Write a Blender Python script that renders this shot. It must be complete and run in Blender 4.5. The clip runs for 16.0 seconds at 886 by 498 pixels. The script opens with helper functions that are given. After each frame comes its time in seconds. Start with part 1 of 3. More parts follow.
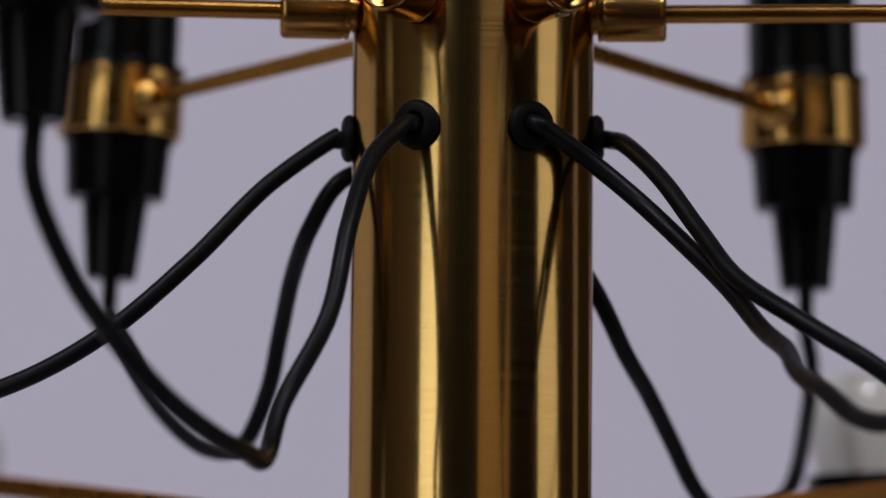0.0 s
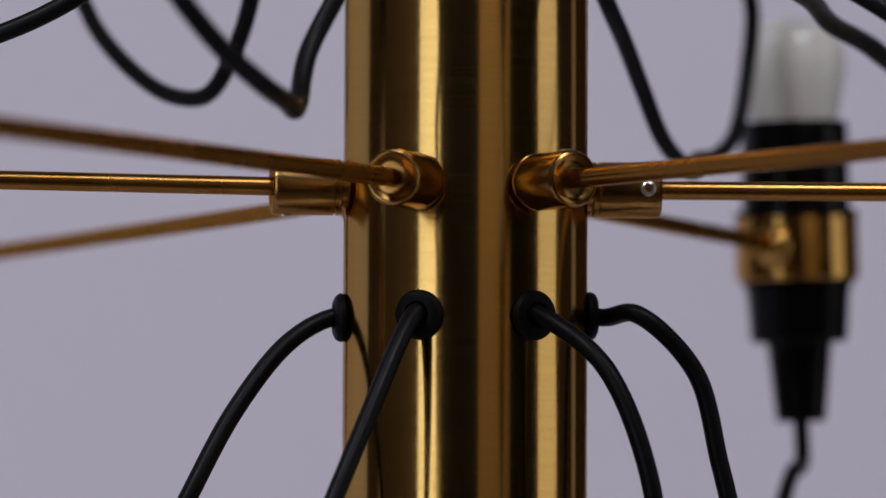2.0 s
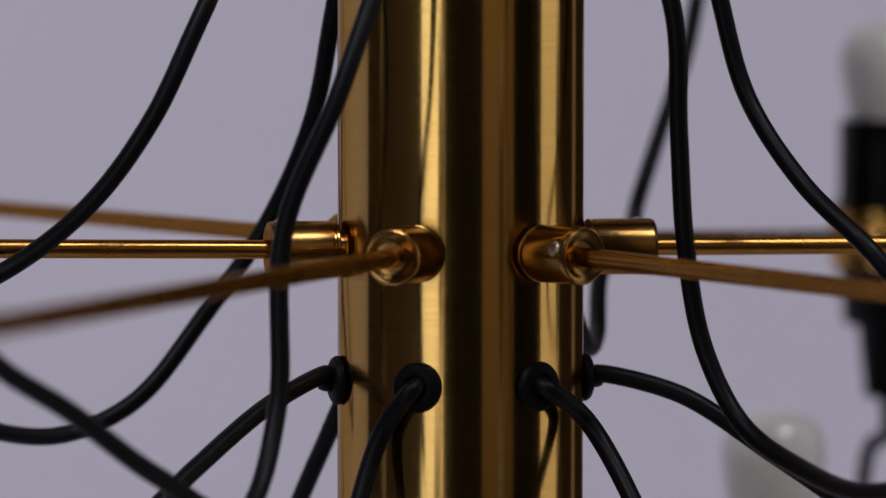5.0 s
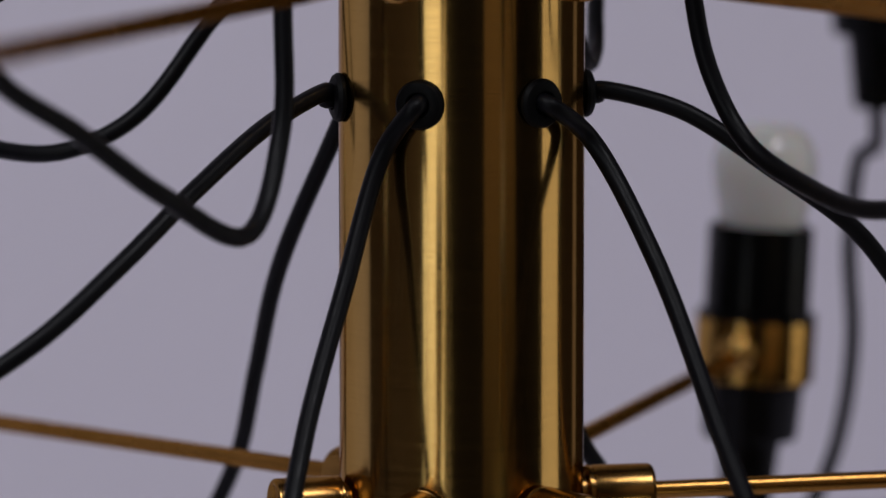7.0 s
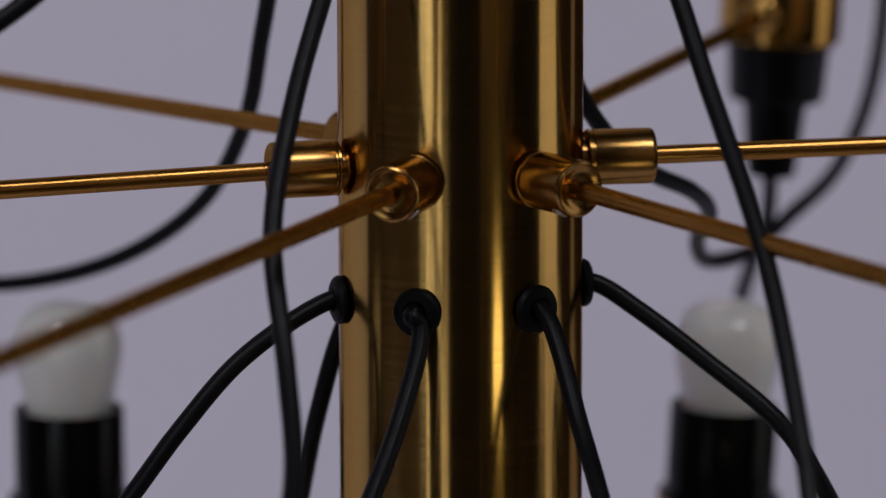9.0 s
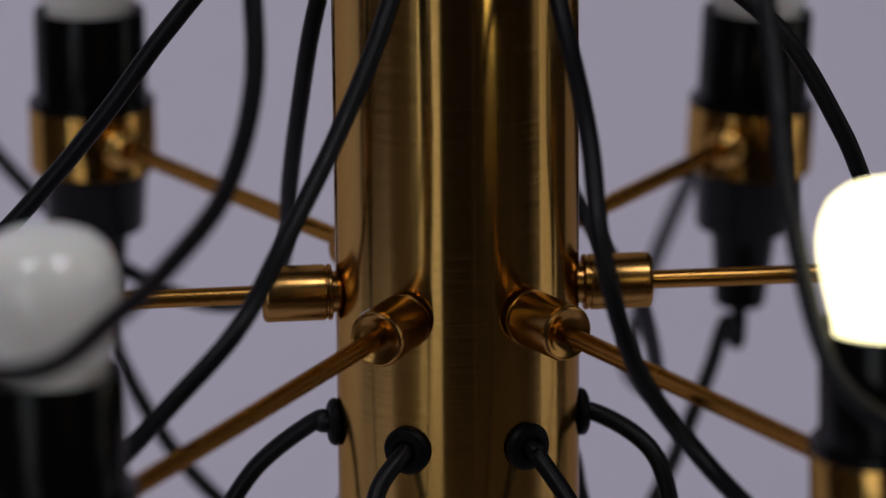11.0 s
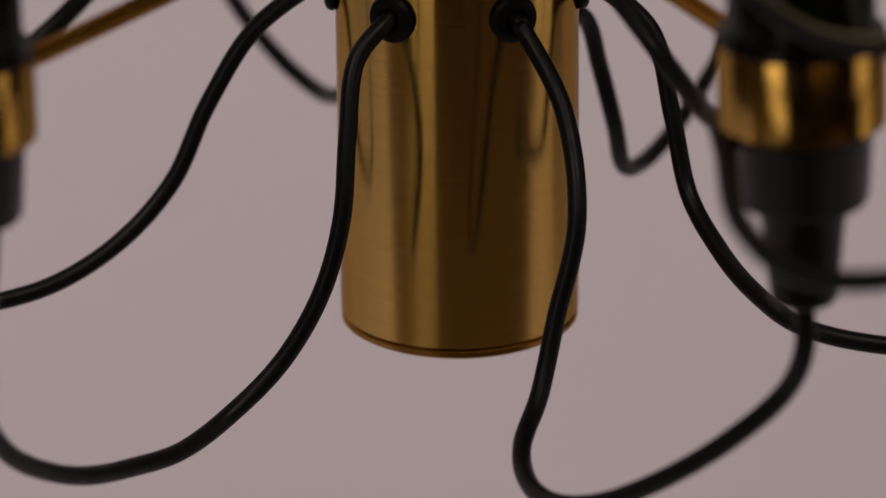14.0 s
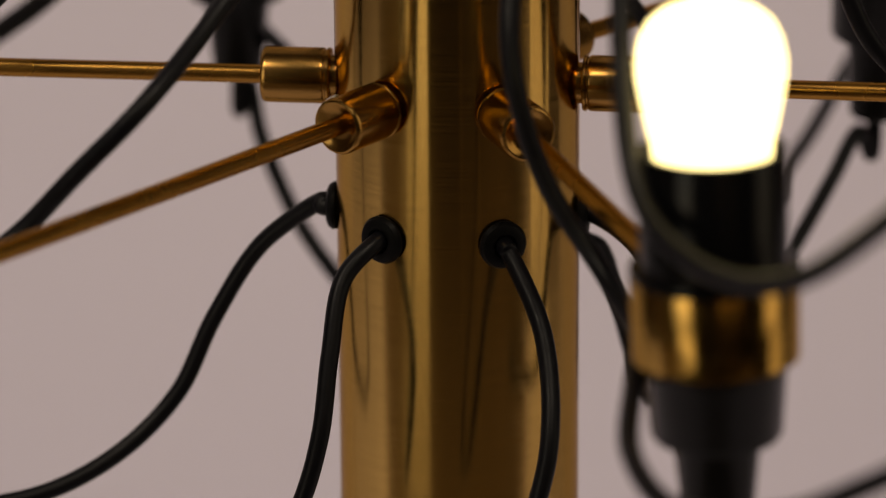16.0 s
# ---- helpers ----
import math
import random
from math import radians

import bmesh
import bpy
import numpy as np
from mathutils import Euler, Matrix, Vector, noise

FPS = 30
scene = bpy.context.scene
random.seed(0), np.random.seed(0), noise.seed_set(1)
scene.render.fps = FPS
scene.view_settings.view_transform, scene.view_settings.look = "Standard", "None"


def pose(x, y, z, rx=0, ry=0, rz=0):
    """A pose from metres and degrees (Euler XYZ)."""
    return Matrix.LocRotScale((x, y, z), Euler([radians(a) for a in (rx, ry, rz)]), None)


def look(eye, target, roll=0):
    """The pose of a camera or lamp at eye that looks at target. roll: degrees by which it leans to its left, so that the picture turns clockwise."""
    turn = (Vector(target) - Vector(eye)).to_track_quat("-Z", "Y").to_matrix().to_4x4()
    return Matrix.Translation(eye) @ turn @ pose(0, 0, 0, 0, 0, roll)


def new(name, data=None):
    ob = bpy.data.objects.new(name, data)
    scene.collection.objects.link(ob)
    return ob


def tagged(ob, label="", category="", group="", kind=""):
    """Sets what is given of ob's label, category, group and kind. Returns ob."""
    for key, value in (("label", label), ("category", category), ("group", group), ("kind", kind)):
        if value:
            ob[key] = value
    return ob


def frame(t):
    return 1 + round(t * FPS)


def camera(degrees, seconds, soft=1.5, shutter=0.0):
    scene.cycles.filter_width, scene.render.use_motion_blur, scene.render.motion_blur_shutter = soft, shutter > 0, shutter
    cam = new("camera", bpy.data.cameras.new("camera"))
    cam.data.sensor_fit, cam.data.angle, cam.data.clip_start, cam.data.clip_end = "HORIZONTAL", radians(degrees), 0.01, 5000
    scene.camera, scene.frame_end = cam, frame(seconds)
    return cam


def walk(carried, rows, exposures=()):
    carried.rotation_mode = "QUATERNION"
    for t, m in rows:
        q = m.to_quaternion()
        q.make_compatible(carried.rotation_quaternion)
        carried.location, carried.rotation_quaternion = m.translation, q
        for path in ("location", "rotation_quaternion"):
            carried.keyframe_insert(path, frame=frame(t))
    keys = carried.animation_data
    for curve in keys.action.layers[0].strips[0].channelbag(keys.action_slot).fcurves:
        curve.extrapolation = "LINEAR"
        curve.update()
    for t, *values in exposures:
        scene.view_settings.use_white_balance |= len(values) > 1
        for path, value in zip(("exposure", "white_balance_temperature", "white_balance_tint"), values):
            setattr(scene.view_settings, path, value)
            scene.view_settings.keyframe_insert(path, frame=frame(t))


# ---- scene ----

# The camera circles the lamp's axis: seconds, azimuth, height, distance, downward tilt, aim off the axis, roll.
cam = camera(10.915, 16.0, soft=1.3)
cam.data.dof.use_dof = True
cam.data.dof.focus_distance = 1.115
cam.data.dof.aperture_fstop = 8.8
TRACK = [
    (0.0, -0.60, 1.7937, 1.1393, -7.373, 0.359, 0.46),
    (0.5, -1.91, 1.7958, 1.1381, -6.222, 0.309, 0.37),
    (1.0, -3.15, 1.7961, 1.1396, -5.147, 0.301, 0.34),
    (1.5, -4.51, 1.7956, 1.1381, -4.060, 0.298, 0.31),
    (2.0, -5.67, 1.7965, 1.1375, -2.896, 0.277, 0.21),
    (2.5, -7.27, 1.7959, 1.1383, -1.700, 0.296, 0.09),
    (3.0, -8.84, 1.7947, 1.1400, -0.566, 0.238, -0.01),
    (3.5, -10.45, 1.7929, 1.1400, 0.147, 0.255, -0.08),
    (4.0, -11.66, 1.7929, 1.1382, 0.909, 0.256, -0.09),
    (4.5, -12.69, 1.7950, 1.1341, 1.943, 0.239, -0.02),
    (5.0, -13.49, 1.7981, 1.1294, 3.084, 0.218, 0.07),
    (5.5, -14.02, 1.8009, 1.1260, 4.168, 0.203, 0.14),
    (6.0, -14.25, 1.8023, 1.1256, 5.028, 0.207, 0.13),
    (6.5, -14.32, 1.8026, 1.1277, 5.895, 0.228, 0.05),
    (7.0, -14.20, 1.8038, 1.1261, 6.886, 0.231, -0.01),
    (7.5, -14.05, 1.8030, 1.1197, 7.779, 0.209, -0.03),
    (8.0, -13.65, 1.8047, 1.1199, 8.900, 0.217, -0.05),
    (8.5, -13.04, 1.8056, 1.1210, 10.052, 0.216, -0.07),
    (9.0, -12.38, 1.8071, 1.1167, 11.277, 0.221, -0.13),
    (9.5, -11.66, 1.8070, 1.1098, 12.585, 0.191, -0.23),
    (10.0, -10.88, 1.8078, 1.1038, 14.013, 0.201, -0.34),
    (10.5, -10.17, 1.8070, 1.0988, 15.153, 0.197, -0.42),
    (11.0, -9.31, 1.8043, 1.0937, 16.282, 0.179, -0.50),
    (11.5, -8.36, 1.8015, 1.0891, 17.388, 0.162, -0.55),
    (12.0, -7.35, 1.8002, 1.0856, 18.459, 0.160, -0.59),
    (12.5, -6.34, 1.8019, 1.0840, 19.485, 0.188, -0.59),
    (13.0, -5.10, 1.8067, 1.0832, 20.736, 0.247, -0.58),
    (13.5, -3.82, 1.8088, 1.0814, 21.781, 0.237, -0.58),
    (14.0, -2.37, 1.8089, 1.0810, 22.021, 0.216, -0.61),
    (14.5, -1.01, 1.8087, 1.0813, 21.699, 0.239, -0.63),
    (15.0, 0.75, 1.8067, 1.0811, 20.948, 0.217, -0.58),
    (15.5, 2.11, 1.8071, 1.0819, 20.038, 0.238, -0.49),
    (16.0, 3.54, 1.8106, 1.0862, 19.260, 0.199, -0.38),
]


def orbit(azimuth, height, distance, tilt, aim, roll):
    a, b, p, r = radians(azimuth), radians(azimuth + aim), radians(tilt), radians(roll)
    ahead = Vector((-math.sin(b) * math.cos(p), math.cos(b) * math.cos(p), -math.sin(p)))
    side = Vector((math.cos(b), math.sin(b), 0.0))
    top = side.cross(ahead)
    x = side * math.cos(r) + top * math.sin(r)
    y = top * math.cos(r) - side * math.sin(r)
    m = Matrix((x, y, -ahead)).transposed().to_4x4()
    m.translation = (distance * math.sin(a), -distance * math.cos(a), height)
    return m


walk(cam, [(row[0], orbit(*row[1:])) for row in TRACK],
     exposures=[(0.0, 0.2, 6500, 10), (6.0, 0.12, 6500, 10), (9.0, -0.03, 6500, 10), (12.5, -0.1, 6550, 10), (13.3, -0.14, 6520, 10), (14.2, 0.17, 9400, 10), (16.0, 0.285, 9700, 10)])

# ---------------------------------------------------------------- light
world = bpy.data.worlds.new("world")
world.use_nodes = True
scene.world = world
sky = world.node_tree.nodes.new("ShaderNodeTexSky")
sky.sky_type, sky.sun_disc = "NISHITA", False
sky.sun_elevation, sky.sun_rotation = radians(35), radians(200)
world.node_tree.links.new(sky.outputs["Color"], world.node_tree.nodes["Background"].inputs["Color"])
world.node_tree.nodes["Background"].inputs["Strength"].default_value = 0.05


def area_lamp(name, eye, target, wide, high, watts, colour):
    data = bpy.data.lights.new(name, "AREA")
    data.shape, data.size, data.size_y, data.energy, data.color = "RECTANGLE", wide, high, watts, colour
    ob = new(name, data)
    ob.matrix_world = look(eye, target)
    return ob


COOL = (0.93, 0.94, 1.0)
# daylight in the two windows and the two lit ceiling panels
area_lamp("brass_streak_light", (-2.27, -2.55, 2.28), (-2.27, 0, 2.28), 1.6, 2.5, 17.5, (0.88, 0.95, 1.0))
area_lamp("brass_streak_light", (2.55, -0.55, 2.28), (0, -0.55, 2.28), 1.1, 2.5, 5.8, (1.0, 0.93, 0.86))
# low lamps added for the dim lower streaks in the brass, in made-up panes
area_lamp("brass_streak_light", (-1.84, -2.55, 0.75), (-1.84, 0, 0.75), 1.4, 0.36, 1.6, (0.95, 0.95, 0.9))
area_lamp("brass_streak_light", (2.55, -0.17, 0.75), (0, -0.17, 0.75), 1.0, 0.36, 0.6, (1.0, 0.93, 0.86))
area_lamp("ceiling_lamp", (-1.6, -1.6, 4.42), (-1.6, -1.6, 0), 1.2, 0.9, 55, COOL)
area_lamp("ceiling_lamp", (0.9, -1.6, 4.42), (0.9, -1.6, 0), 1.2, 0.9, 50, COOL)


# ---------------------------------------------------------------- materials
def material(name, colour, rough=0.5, metal=0.0, **extra):
    m = bpy.data.materials.new(name)
    m.use_nodes = True
    b = m.node_tree.nodes["Principled BSDF"]
    b.inputs["Base Color"].default_value = (*colour, 1)
    b.inputs["Roughness"].default_value = rough
    b.inputs["Metallic"].default_value = metal
    for key, value in extra.items():
        b.inputs[key.replace("_", " ")].default_value = value
    return m


def shader(m):
    return m.node_tree.nodes["Principled BSDF"]


def node(m, kind, **values):
    n = m.node_tree.nodes.new(kind)
    for key, value in values.items():
        n.inputs[key.replace("_", " ")].default_value = value
    return n


def link(m, a, b):
    m.node_tree.links.new(a, b)


def coords(m, scale):
    c, s = node(m, "ShaderNodeTexCoord"), node(m, "ShaderNodeMapping")
    s.inputs["Scale"].default_value = scale
    link(m, c.outputs["Object"], s.inputs["Vector"])
    return s.outputs["Vector"]


def vary(m, where, detail, low, high, target):
    """Noise between two values, into a number or a colour of the shader."""
    n = node(m, "ShaderNodeTexNoise", Scale=1.0, Detail=detail)
    link(m, where, n.inputs["Vector"])
    if isinstance(low, tuple):
        r = node(m, "ShaderNodeValToRGB")
        r.color_ramp.elements[0].color, r.color_ramp.elements[1].color = (*low, 1), (*high, 1)
        r.color_ramp.elements[0].position, r.color_ramp.elements[1].position = 0.3, 0.7
        link(m, n.outputs["Fac"], r.inputs["Fac"])
        link(m, r.outputs["Color"], shader(m).inputs[target])
    else:
        r = node(m, "ShaderNodeMapRange", From_Min=0.3, From_Max=0.7, To_Min=low, To_Max=high)
        link(m, n.outputs["Fac"], r.inputs["Value"])
        link(m, r.outputs["Result"], shader(m).inputs[target])
    return n


def bump(m, height, strength, distance):
    b = node(m, "ShaderNodeBump", Strength=strength, Distance=distance)
    link(m, height, b.inputs["Height"])
    link(m, b.outputs["Normal"], shader(m).inputs["Normal"])


BRASS_DARK, BRASS_LIGHT = (0.465, 0.287, 0.091), (0.525, 0.328, 0.108)
# brushed round the tube: fine rings, so that reflections smear up and down
brass_tube = material("brushed_brass", BRASS_LIGHT, 0.1, 1.0, Anisotropic=0.75, Anisotropic_Rotation=0.25, Specular_Tint=(0.66, 0.54, 0.44, 1))
tangent = node(brass_tube, "ShaderNodeTangent")
tangent.direction_type, tangent.axis = "RADIAL", "Z"
link(brass_tube, tangent.outputs["Tangent"], shader(brass_tube).inputs["Tangent"])
vary(brass_tube, coords(brass_tube, (40, 40, 6)), 3, BRASS_DARK, BRASS_LIGHT, "Base Color")
grain = vary(brass_tube, coords(brass_tube, (30, 30, 1700)), 3, 0.125, 0.19, "Roughness")
bump(brass_tube, grain.outputs["Fac"], 0.05, 0.0001)
# the brushing also shows as paler and darker hair lines
hair, hairs = node(brass_tube, "ShaderNodeTexNoise", Scale=1.0, Detail=3.0), node(brass_tube, "ShaderNodeMapRange", From_Min=0.32, From_Max=0.68, To_Min=0.955, To_Max=1.035)
link(brass_tube, coords(brass_tube, (55, 55, 1500)), hair.inputs["Vector"])
link(brass_tube, hair.outputs["Fac"], hairs.inputs["Value"])
lines = node(brass_tube, "ShaderNodeVectorMath")
lines.operation = "SCALE"
link(brass_tube, shader(brass_tube).inputs["Base Color"].links[0].from_socket, lines.inputs[0])
link(brass_tube, hairs.outputs["Result"], lines.inputs["Scale"])
link(brass_tube, lines.outputs["Vector"], shader(brass_tube).inputs["Base Color"])

brass = material("satin_brass", BRASS_LIGHT, 0.25, 1.0, Specular_Tint=(0.8, 0.62, 0.44, 1))
vary(brass, coords(brass, (90, 90, 90)), 3, (0.268, 0.144, 0.043), (0.325, 0.177, 0.055), "Base Color")
vary(brass, coords(brass, (60, 60, 60)), 3, 0.19, 0.28, "Roughness")

rod_brass = material("rod_brass", BRASS_LIGHT, 0.22, 1.0, Specular_Tint=(0.8, 0.62, 0.44, 1))
vary(rod_brass, coords(rod_brass, (60, 60, 60)), 3, (0.29, 0.142, 0.034), (0.345, 0.172, 0.045), "Base Color")
vary(rod_brass, coords(rod_brass, (50, 50, 50)), 3, 0.22, 0.3, "Roughness")

clamp_brass = material("polished_brass", BRASS_LIGHT, 0.16, 1.0, Specular_Tint=(0.82, 0.68, 0.5, 1))
vary(clamp_brass, coords(clamp_brass, (70, 70, 70)), 3, (0.42, 0.245, 0.07), (0.49, 0.29, 0.088), "Base Color")
vary(clamp_brass, coords(clamp_brass, (90, 90, 300)), 3, 0.12, 0.2, "Roughness")

steel = material("screw_steel", (0.42, 0.4, 0.38), 0.28, 1.0)

bakelite = material("black_plastic", (0.002, 0.002, 0.0022), 0.24, Specular_IOR_Level=0.12)
vary(bakelite, coords(bakelite, (120, 120, 120)), 4, 0.14, 0.26, "Roughness")

pvc = material("black_cable", (0.0021, 0.0021, 0.0032), 0.36, Specular_IOR_Level=0.12)
skin = vary(pvc, coords(pvc, (300, 300, 300)), 3, 0.36, 0.5, "Roughness")
bump(pvc, skin.outputs["Fac"], 0.05, 0.0003)

rubber = material("black_rubber", (0.002, 0.002, 0.0024), 0.5, Specular_IOR_Level=0.08)
vary(rubber, coords(rubber, (500, 500, 500)), 3, 0.42, 0.6, "Roughness")

opal = material("opal_glass", (0.62, 0.61, 0.59), 0.12, Subsurface_Weight=0.3, Subsurface_Scale=0.004)
opal_lit = material("lit_opal_glass", (0.9, 0.88, 0.82), 0.2, Emission_Strength=3.0)
shader(opal_lit).inputs["Emission Color"].default_value = (1.0, 0.9, 0.5, 1)

plaster = material("pale_plaster", (0.62, 0.58, 0.69), 0.85)
vary(plaster, coords(plaster, (0.9, 0.9, 0.9)), 4, (0.602, 0.566, 0.664), (0.632, 0.594, 0.697), "Base Color")
# one faint old smudge on the wall
spot, pale = node(plaster, "ShaderNodeVectorMath"), node(plaster, "ShaderNodeMapRange", From_Min=0.4, From_Max=1.4, To_Min=0.9, To_Max=1.0)
spot.operation = "DISTANCE"
spot.inputs[1].default_value = (-0.105 * 70, 1.15 * 70, 0.942 * 140)
link(plaster, coords(plaster, (70, 70, 140)), spot.inputs[0])
link(plaster, spot.outputs["Value"], pale.inputs["Value"])
tone = node(plaster, "ShaderNodeVectorMath")
tone.operation = "SCALE"
link(plaster, shader(plaster).inputs["Base Color"].links[0].from_socket, tone.inputs[0])
link(plaster, pale.outputs["Result"], tone.inputs["Scale"])
link(plaster, tone.outputs["Vector"], shader(plaster).inputs["Base Color"])
rough_skin = node(plaster, "ShaderNodeTexNoise", Scale=180.0, Detail=4.0)
bump(plaster, rough_skin.outputs["Fac"], 0.06, 0.001)
# dark paints of the unseen walls, toned for what the brass should reflect
dark_paint = material("charcoal_paint", (0.01, 0.01, 0.01), 0.9, Specular_IOR_Level=0.08)
vary(dark_paint, coords(dark_paint, (2, 2, 2)), 4, (0.008, 0.008, 0.008), (0.012, 0.011, 0.011), "Base Color")
brown_paint = material("brown_paint", (0.06, 0.043, 0.036), 0.8, Specular_IOR_Level=0.2)
vary(brown_paint, coords(brown_paint, (2, 2, 2)), 4, (0.040, 0.029, 0.023), (0.050, 0.035, 0.028), "Base Color")
oak = material("brown_oak", (0.42, 0.30, 0.16), 0.55)
vary(oak, coords(oak, (30, 30, 1.5)), 5, (0.29, 0.2, 0.1), (0.375, 0.26, 0.137), "Base Color")
boards = material("grey_floor", (0.3, 0.29, 0.28), 0.5)
vary(boards, coords(boards, (3, 3, 3)), 4, (0.088, 0.063, 0.046), (0.115, 0.082, 0.058), "Base Color")
white_paint = material("white_paint", (0.78, 0.77, 0.75), 0.4)
vary(white_paint, coords(white_paint, (8, 8, 8)), 3, 0.35, 0.5, "Roughness")


# ---------------------------------------------------------------- building helpers
def mesh_object(name, bm, mat, parent=None, label="", smooth=True):
    bmesh.ops.recalc_face_normals(bm, faces=bm.faces)
    data = bpy.data.meshes.new(name)
    bm.to_mesh(data)
    bm.free()
    data.materials.append(mat)
    if smooth:
        data.shade_smooth()
        data.set_sharp_from_angle(angle=radians(32))
    ob = new(name, data)
    ob.parent = parent
    if label:
        tagged(ob, label)
    return ob


def part(name, bm, mat, parent, label=""):
    return mesh_object(name, bm, mat, parent, label)


def share(name, data, parent, place, label=""):
    ob = new(name, data)
    ob.parent = parent
    ob.matrix_basis = place
    if label:
        tagged(ob, label)
    return ob


def box(lo, hi):
    bm = bmesh.new()
    bmesh.ops.create_cube(bm, size=1)
    for v in bm.verts:
        v.co = Vector([(a + b) / 2 + (b - a) * c for a, b, c in zip(lo, hi, v.co)])
    return bm


def lathe(profile, steps=40, closed=False):
    """Turn (radius, height) pairs round the z axis; radius 0 closes an end."""
    bm = bmesh.new()
    rings = []
    for r, z in profile:
        if r <= 0:
            rings.append([bm.verts.new((0, 0, z))])
        else:
            rings.append([bm.verts.new((r * math.cos(2 * math.pi * i / steps), r * math.sin(2 * math.pi * i / steps), z))
                          for i in range(steps)])
    pairs = list(zip(rings, rings[1:]))
    if closed:
        pairs.append((rings[-1], rings[0]))
    for a, b in pairs:
        for i in range(steps):
            j = (i + 1) % steps
            ring = [a[i % len(a)], a[j % len(a)], b[j % len(b)], b[i % len(b)]]
            ring = list(dict.fromkeys(ring))
            if len(ring) > 2:
                bm.faces.new(ring)
    return bm


def spline(points, per=10):
    """A smooth line through the points (centripetal Catmull-Rom)."""
    pts = [Vector(p) for p in points]
    pts = [pts[0] * 2 - pts[1], *pts, pts[-1] * 2 - pts[-2]]
    line = []
    for i in range(1, len(pts) - 2):
        p = pts[i - 1:i + 3]
        k = [0.0]
        for a, b in zip(p, p[1:]):
            k.append(k[-1] + max((b - a).length, 1e-6) ** 0.5)
        for s in range(per):
            u = k[1] + (k[2] - k[1]) * s / per
            mix = lambda a, b, ka, kb: a * ((kb - u) / (kb - ka)) + b * ((u - ka) / (kb - ka))
            a1, a2, a3 = (mix(p[n], p[n + 1], k[n], k[n + 1]) for n in range(3))
            b1, b2 = mix(a1, a2, k[0], k[2]), mix(a2, a3, k[1], k[3])
            line.append(mix(b1, b2, k[1], k[2]))
    line.append(pts[-2])
    return line


def tube(line, radius, steps=10):
    bm = bmesh.new()
    rings, side = [], None
    for i, p in enumerate(line):
        ahead = (line[min(i + 1, len(line) - 1)] - line[max(i - 1, 0)]).normalized()
        if side is None:
            side = ahead.orthogonal().normalized()
        side = (side - ahead * side.dot(ahead)).normalized()
        other = ahead.cross(side)
        rings.append([bm.verts.new(p + radius * (side * math.cos(2 * math.pi * k / steps) + other * math.sin(2 * math.pi * k / steps)))
                      for k in range(steps)])
    for a, b in zip(rings, rings[1:]):
        for k in range(steps):
            bm.faces.new((a[k], a[(k + 1) % steps], b[(k + 1) % steps], b[k]))
    bm.faces.new(rings[0]), bm.faces.new(rings[-1])
    return bm


# ---------------------------------------------------------------- the room
def structure(name, bm, mat, label, category):
    return tagged(mesh_object(name, bm, mat, smooth=False), label, category, kind="structure")


X0, X1, Y0, Y1, TOP = -3.2, 2.6, -2.6, 1.15, 4.5
FLOOR = 0.5
structure("floor", box((X0 - 0.2, Y0 - 0.2, FLOOR - 0.15), (X1 + 0.2, Y1 + 0.2, FLOOR)), boards, "plain brown studio floor", "floor")
# unseen pale sheet added to brighten the low reflections in the brass
structure("backdrop", box((X0 + 0.01, -0.8, FLOOR + 0.001), (X1 - 0.01, Y1 - 0.004, FLOOR + 0.006)), plaster, "unseen pale lavender sheet on the floor, added for its reflection", "backdrop")
# unseen ceiling, darkened so that it hardly reflects in the brass
structure("ceiling", box((X0 - 0.2, Y0 - 0.2, TOP), (X1 + 0.2, Y1 + 0.2, TOP + 0.15)), dark_paint, "plain unseen ceiling, dark to keep reflections in the brass dark", "ceiling")
# beside the lamp, over a pale band, unseen brown added to darken brass edges
DARKENER_0, DARKENER_1, DARKENER_FOOT = 0.64, 1.9, 1.1
structure("wall_north", box((X0, Y1, FLOOR), (DARKENER_0, Y1 + 0.2, TOP)), plaster, "smooth pale lavender grey wall behind the lamp", "wall")
structure("wall_north_low", box((DARKENER_0, Y1, FLOOR), (DARKENER_1, Y1 + 0.2, DARKENER_FOOT)), plaster, "low pale lavender band of the wall", "wall")
structure("wall_north_darkener", box((DARKENER_0, Y1, DARKENER_FOOT), (DARKENER_1, Y1 + 0.2, TOP)), brown_paint, "unseen brown stretch of wall added to darken the brass edge", "wall")
structure("wall_northeast", box((DARKENER_1, Y1, FLOOR), (X1, Y1 + 0.2, TOP)), plaster, "pale lavender grey end of the wall", "wall")
# unseen side wall, browned for the dim band it gives the brass
structure("wall_west", box((X0 - 0.2, Y0 - 0.2, FLOOR), (X0, Y1 + 0.2, TOP)), brown_paint, "unseen side wall, brown for its reflection in the brass", "wall")


def pierced(axis, level, lo, hi, holes):
    """A wall 0.2 m thick with openings (from, to, sill, head), in one mesh: the blocks between the openings."""
    bm = bmesh.new()
    across = sorted({lo, hi, *(v for h in holes for v in h[:2])})
    upward = sorted({FLOOR, TOP, *(v for h in holes for v in h[2:])})
    for a, b in zip(across, across[1:]):
        for c, d in zip(upward, upward[1:]):
            u, w = (a + b) / 2, (c + d) / 2
            if any(h[0] < u < h[1] and h[2] < w < h[3] for h in holes):
                continue
            block = box((a, level[0], c), (b, level[1], d)) if axis == "x" else box((level[0], a, c), (level[1], b, d))
            data = bpy.data.meshes.new("block")
            block.to_mesh(data)
            block.free()
            bm.from_mesh(data)
            bpy.data.meshes.remove(data)
    return bm


